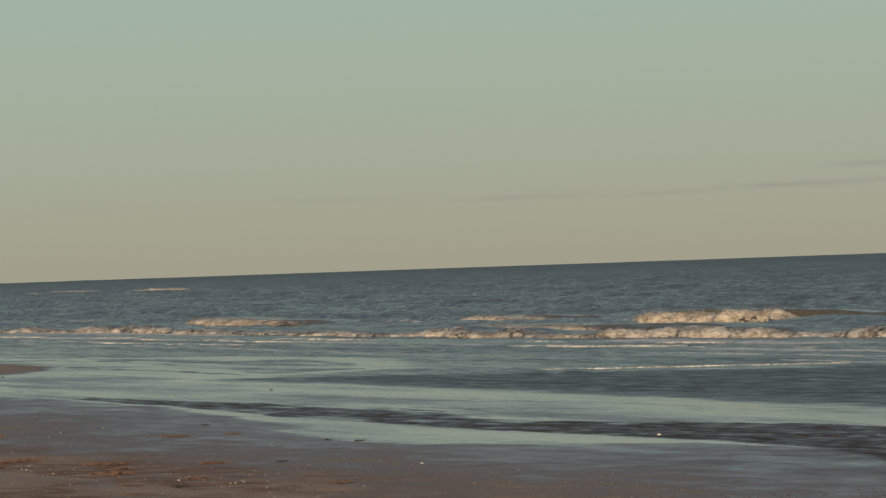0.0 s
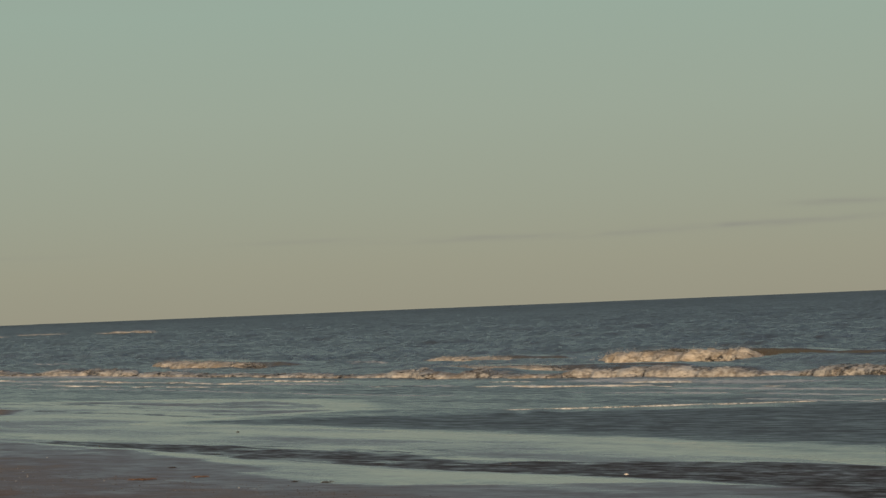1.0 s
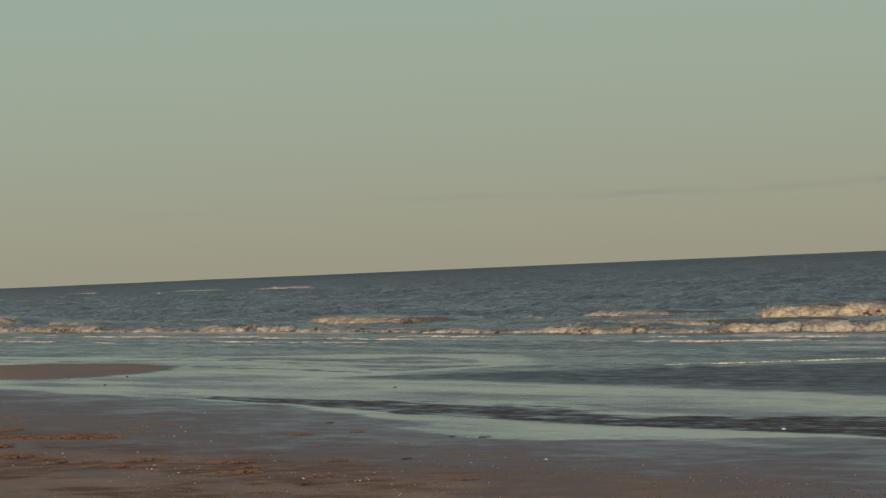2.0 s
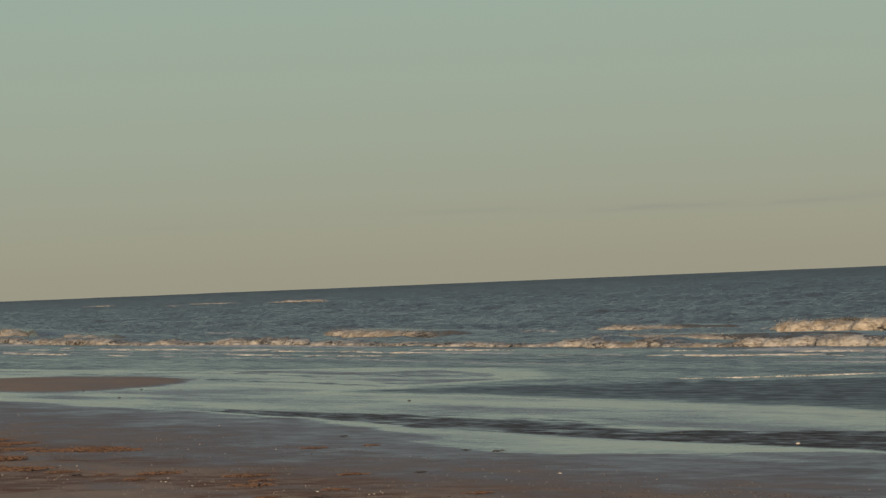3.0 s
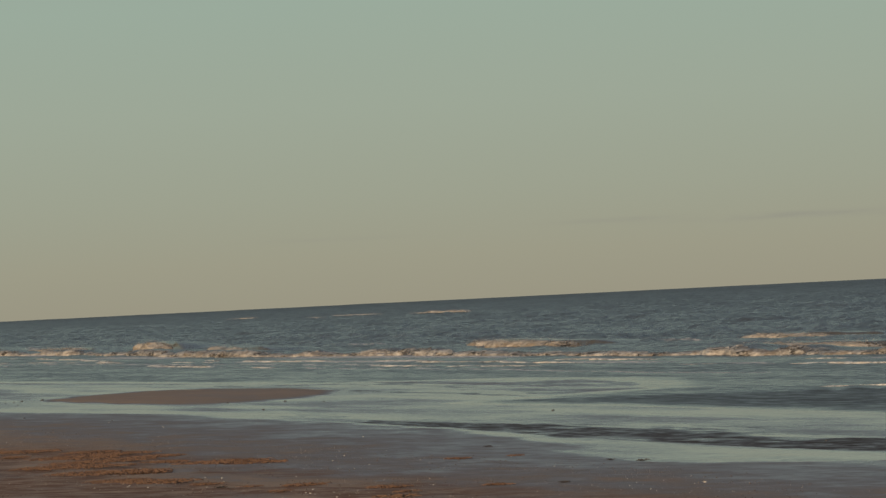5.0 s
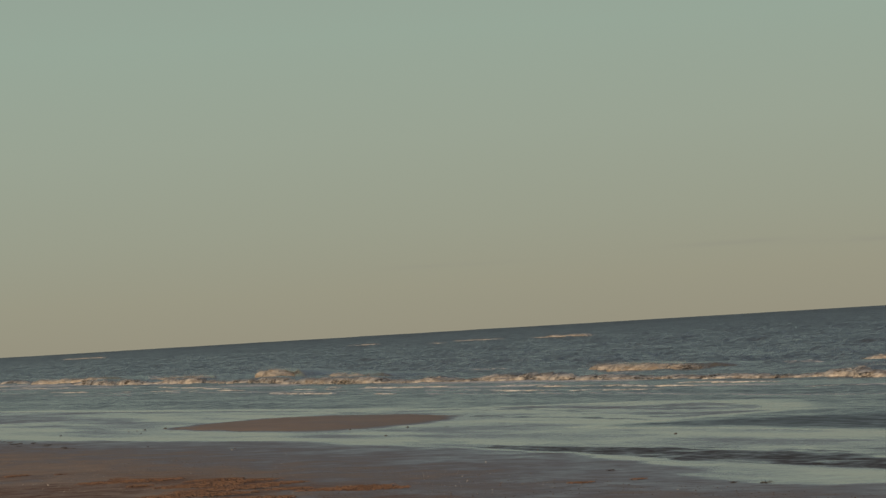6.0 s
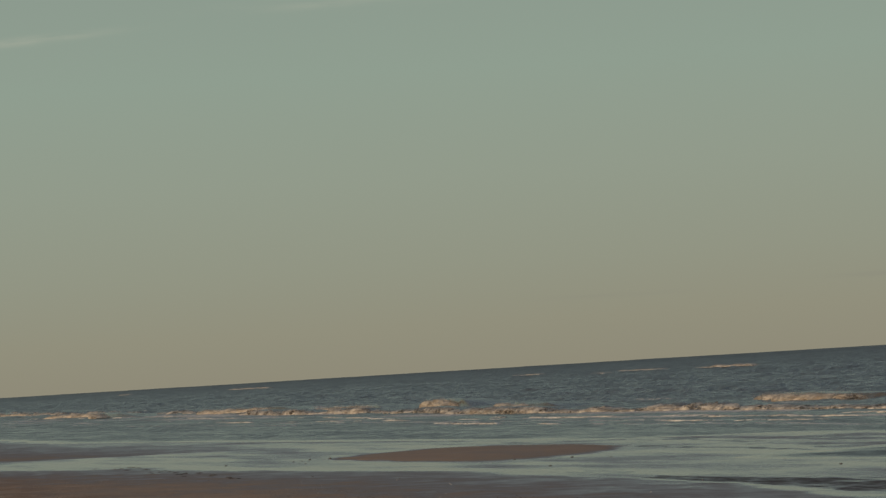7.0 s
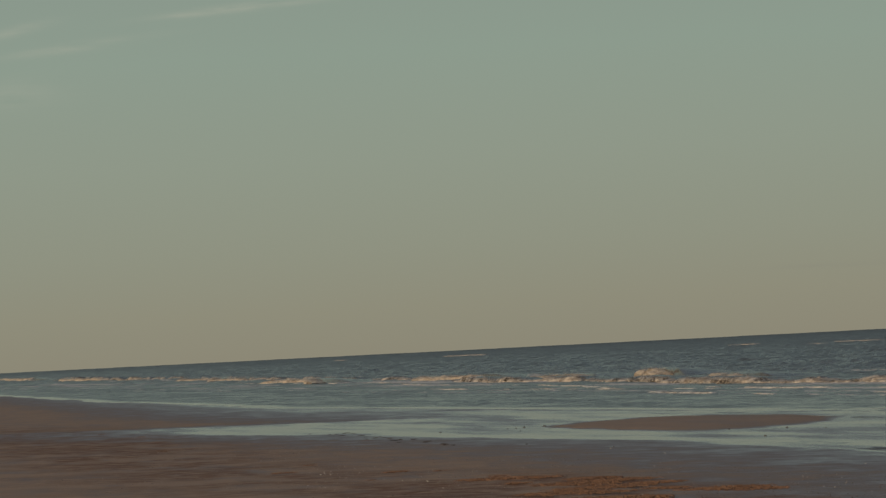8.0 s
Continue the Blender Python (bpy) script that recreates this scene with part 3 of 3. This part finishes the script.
for k, (x0, y0, y1, tall) in enumerate(((172, 545, 577, 0.11), (159, 574, 584, 0.05), (179, 612, 645, 0.045), (190, 728, 752, 0.05), (198, 1025, 1095, 0.07), (201, 1262, 1292, 0.06))):
    whitecap(x0, y0, y1, tall, 300 + 7 * k)


# ---- things on the sand ----
def rest(x, y):
    """Height of the sand at a place."""
    return float(bed(np.array([float(x)]), np.array([float(y)]))[0])


def shell_mesh(seed):
    """A ribbed, domed half shell with a thick rim and a beak."""
    rng = random.Random(seed)
    bm = bmesh.new()
    rings, around = 4, 14
    top = bm.verts.new((0.0, -0.35, 0.42))
    rows = []
    for i in range(1, rings + 1):
        f = i / rings
        row = []
        for k in range(around):
            a = 2 * math.pi * k / around
            rib = 1 + 0.05 * (k % 2) + 0.04 * rng.random()
            row.append(bm.verts.new((0.62 * f * math.cos(a) * rib, -0.35 * (1 - f) + 0.5 * f * math.sin(a) * rib, 0.45 * math.sqrt(max(0.0, 1 - f * f)) + 0.02 * (k % 2))))
        rows.append(row)
    for k in range(around):
        bm.faces.new((top, rows[0][k], rows[0][(k + 1) % around]))
        for p, q in zip(rows, rows[1:]):
            bm.faces.new((p[k], q[k], q[(k + 1) % around], p[(k + 1) % around]))
    rim = [bm.verts.new((v.co.x * 0.8, v.co.y * 0.8, -0.06)) for v in rows[-1]]
    for k in range(around):
        bm.faces.new((rows[-1][k], rim[k], rim[(k + 1) % around], rows[-1][(k + 1) % around]))
    bm.normal_update()
    me = bpy.data.meshes.new("shell")
    bm.to_mesh(me)
    bm.free()
    me.materials.append(SHELL)
    return me


def pebble_mesh(seed, material):
    bm = bmesh.new()
    bmesh.ops.create_icosphere(bm, subdivisions=2, radius=0.5)
    for v in bm.verts:
        n = noise.noise(v.co * 2.1 + Vector((seed * 3.7, 0, 0)))
        v.co *= 1 + 0.35 * n
        v.co.z = v.co.z * 0.6 + 0.2
    me = bpy.data.meshes.new("pebble")
    bm.to_mesh(me)
    bm.free()
    for p in me.polygons:
        p.use_smooth = True
    me.materials.append(material)
    return me


def wrack_mesh(seed, long, deep, high, fronds, material):
    """A flat tangle of curling strap fronds."""
    rng = random.Random(seed)
    verts, faces = [], []
    for _ in range(fronds):
        r, a = math.sqrt(rng.random()), rng.random() * 2 * math.pi
        px, py = long * r * math.cos(a), deep * r * math.sin(a)
        turn, bend = rng.random() * 2 * math.pi, rng.gauss(0, 0.5)
        length, width = rng.uniform(0.06, 0.18), rng.uniform(0.005, 0.014)
        base = high * (1 - r * r) * rng.random()
        n = 6
        start = len(verts)
        for i in range(n + 1):
            t = i / n
            turn += bend / n
            px += length / n * math.cos(turn)
            py += length / n * math.sin(turn)
            z = base + (0.012 + 0.6 * high * rng.random()) * math.sin(math.pi * t) + 0.003
            w = width * math.sin(math.pi * (0.15 + 0.75 * t))
            sx, sy = -math.sin(turn) * w, math.cos(turn) * w
            verts += [(px + sx, py + sy, z), (px, py, z + 0.007), (px - sx, py - sy, z), (px, py, z - 0.004)]
        for i in range(n):
            b = start + 4 * i
            for k in range(4):
                faces.append((b + k, b + (k + 1) % 4, b + 4 + (k + 1) % 4, b + 4 + k))
        faces += [(start + 3, start + 2, start + 1, start), tuple(start + 4 * n + k for k in range(4))]
    me = bpy.data.meshes.new("seaweed_clump")
    me.from_pydata(verts, [], faces)
    for p in me.polygons:
        p.use_smooth = True
    me.materials.append(material)
    return me


rng = random.Random(7)
SHELLS = [shell_mesh(i) for i in range(4)]
PEBBLES = [pebble_mesh(i, STONE) for i in range(3)]
RUSTY = [wrack_mesh(20 + i, 0.42 + 0.1 * i, 0.5 + 0.15 * i, 0.022, 190 + 60 * i, WEED) for i in range(4)]
SMALL_RUSTY = [wrack_mesh(30 + i, 0.14 + 0.05 * i, 0.15 + 0.05 * i, 0.018, 50, WEED) for i in range(3)]
BLACK = [wrack_mesh(40 + i, 0.06, 0.05, 0.035, 24, DARK_WEED) for i in range(2)]


def lay(name, me, x, y, size, label, category, group, sink=0.0):
    ob = new(name, me)
    ob.location = (x, y, rest(x, y) - sink)
    ob.rotation_euler = (0, 0, rng.random() * 6.28)
    ob.scale = (size, size, size)
    return tagged(ob, label, category, group)


# the shells that stand out, then the scatter of the tide line
for x, y, size in ((18.95, 42.87, 0.055), (14.06, 37.37, 0.045), (14.52, 39.07, 0.025), (14.44, 38.76, 0.025), (16.29, 73.0, 0.05), (16.02, 67.7, 0.04), (14.07, 60.2, 0.045),
                   (16.47, 57.4, 0.045), (14.4, 51.3, 0.035), (13.88, 49.24, 0.04), (13.26, 47.55, 0.04), (14.81, 50.6, 0.03), (12.5, 47.6, 0.035), (14.52, 61.72, 0.04), (16.12, 68.2, 0.035)):
    lay("shell", rng.choice(SHELLS), x, y, (0.8 if size > 0.05 or y < 38 else 0.5) * size, "bleached white shell lying on damp sand", "shell", "shells on the sand", 0.002)
for _ in range(240):
    y = rng.uniform(29, 66)
    x = min(15.5, max(5.0, rng.gauss(10.6, 1.9)))
    lay("shell", rng.choice(SHELLS), x, y, rng.uniform(0.005, 0.015), "small bleached shell lying on damp sand", "shell", "shells on the sand", 0.001)
for cx, cy in ((10.32, 43.2), (10.66, 38.8), (9.8, 41.5), (11.3, 35.2), (10.0, 57.0), (9.6, 62.0)):
    for _ in range(9):
        lay("shell", rng.choice(SHELLS), cx + rng.gauss(0, 0.25), cy + rng.gauss(0, 0.7), rng.uniform(0.008, 0.022), "small bleached shell in a heap of wrack", "shell", "shells on the sand", 0.001)
for x, y, size in ((23.0, 68.34, 0.075), (22.95, 85.8, 0.09), (20.6, 78.66, 0.085), (21.9, 86.6, 0.08), (23.3, 84.0, 0.06), (20.04, 99.2, 0.09), (19.6, 98.0, 0.06), (17.43, 96.1, 0.08),
                   (15.95, 78.8, 0.075), (16.57, 74.0, 0.05), (18.69, 62.2, 0.05), (19.5, 47.6, 0.06), (20.6, 99.5, 0.12)):
    lay("pebble", rng.choice(PEBBLES), x, y, 0.75 * size, "small dark stone on shining wet sand", "stone", "stones on the wet sand", size * 0.1)
for x, y in ((15.67, 43.59), (16.18, 50.75), (15.54, 44.25), (10.6, 34.0), (10.2, 40.8), (13.0, 38.4)):
    lay("wrack_tuft", rng.choice(BLACK), x, y, rng.uniform(0.35, 0.5), "dark tuft of stranded wrack on damp sand", "seaweed", "dark tufts of wrack")
PATCHES = ((11.88, 54.5), (12.0, 53.6), (12.17, 52.0), (12.14, 48.4), (12.39, 48.1), (10.97, 50.2), (10.32, 46.4), (10.66, 46.2), (9.86, 43.8), (10.13, 43.0), (11.2, 52.4), (11.5, 51.0), (11.0, 55.6), (10.4, 48.6), (11.7, 49.6))
for x, y in PATCHES:
    lay("seaweed_clump", rng.choice(RUSTY), x, y, rng.uniform(0.55, 0.85), "rust-brown mat of stranded seaweed on sand", "seaweed", "mats of seaweed")
for x, y in ((10.36, 41.9), (10.56, 41.0), (10.95, 40.5), (11.48, 39.2), (14.47, 46.5), (15.3, 46.9), (10.46, 39.4), (11.31, 38.0), (12.43, 38.7), (11.05, 40.6), (11.54, 39.1), (10.93, 37.1), (11.22, 35.4),
             (10.32, 34.5), (11.92, 33.7), (9.93, 33.1), (11.3, 103.6), (11.04, 110.8), (9.61, 84.1), (10.04, 67.2), (10.39, 61.1), (11.07, 61.2), (11.12, 57.1), (10.67, 53.3), (9.5, 58.0), (9.0, 63.0)):
    lay("seaweed_clump", rng.choice(SMALL_RUSTY), x, y, rng.uniform(0.35, 0.75), "small rust-brown clump of seaweed on sand", "seaweed", "clumps of seaweed")


def grit(name, count, size, material, seed, label, x0, spread):
    """Countless crumbs of shell and weed strewn over the upper beach, joined into one mesh."""
    r = np.random.RandomState(seed)
    y = 27 + 60 * r.rand(count) ** 1.6
    x = np.minimum(x0 + spread * r.randn(count), 15.2 - 1.5 * r.rand(count))
    patch = fbm(x * 0.9, y * 0.3, 3, seed)
    keep = patch > 0.40 + 0.12 * r.rand(count)
    x, y = x[keep], y[keep]
    n = len(x)
    z = bed(x, y)
    s = size * (0.4 + r.rand(n) ** 2)
    shape = np.array([(1, 0, 0), (0, 1, 0), (-1, 0, 0), (0, -1, 0), (0, 0, 0.9)])
    co = np.stack([x, y, z], -1)[:, None, :] + (shape[None] * (0.6 + 0.8 * r.rand(n, 5, 3))) * s[:, None, None]
    base = (np.arange(n) * 5)[:, None, None]
    tri = np.array([(0, 1, 4), (1, 2, 4), (2, 3, 4), (3, 0, 4)])[None] + base
    me = bpy.data.meshes.new(name)
    me.from_pydata(co.reshape(-1, 3).tolist(), [], tri.reshape(-1, 3).tolist())
    me.materials.append(material)
    return tagged(new(name, me), label, "grit", kind="stuff")


grit("shell_grit", 8000, 0.005, GRIT, 5, "pale crumbs of broken shell strewn over sand", 10.5, 2.6)
grit("weed_crumbs", 16000, 0.008, DARK_GRIT, 6, "dark crumbs of weed strewn over sand", 11.0, 3.0)


# the wrack line at the foot of the wet strip
for _ in range(30):
    y = rng.uniform(80, 100)
    x = 15.0 + 0.035 * (y - 88) + rng.gauss(0, 0.2)
    lay("wrack_tuft", rng.choice(BLACK), x, y, rng.uniform(0.2, 0.45), "dark tuft of stranded wrack on damp sand", "seaweed", "dark tufts of wrack")
for _ in range(14):
    lay("pebble", rng.choice(PEBBLES), 19.3 + rng.gauss(0, 0.5), rng.uniform(93, 103), rng.uniform(0.014, 0.038), "small dark stone on shining wet sand", "stone", "stones on the wet sand", 0.004)
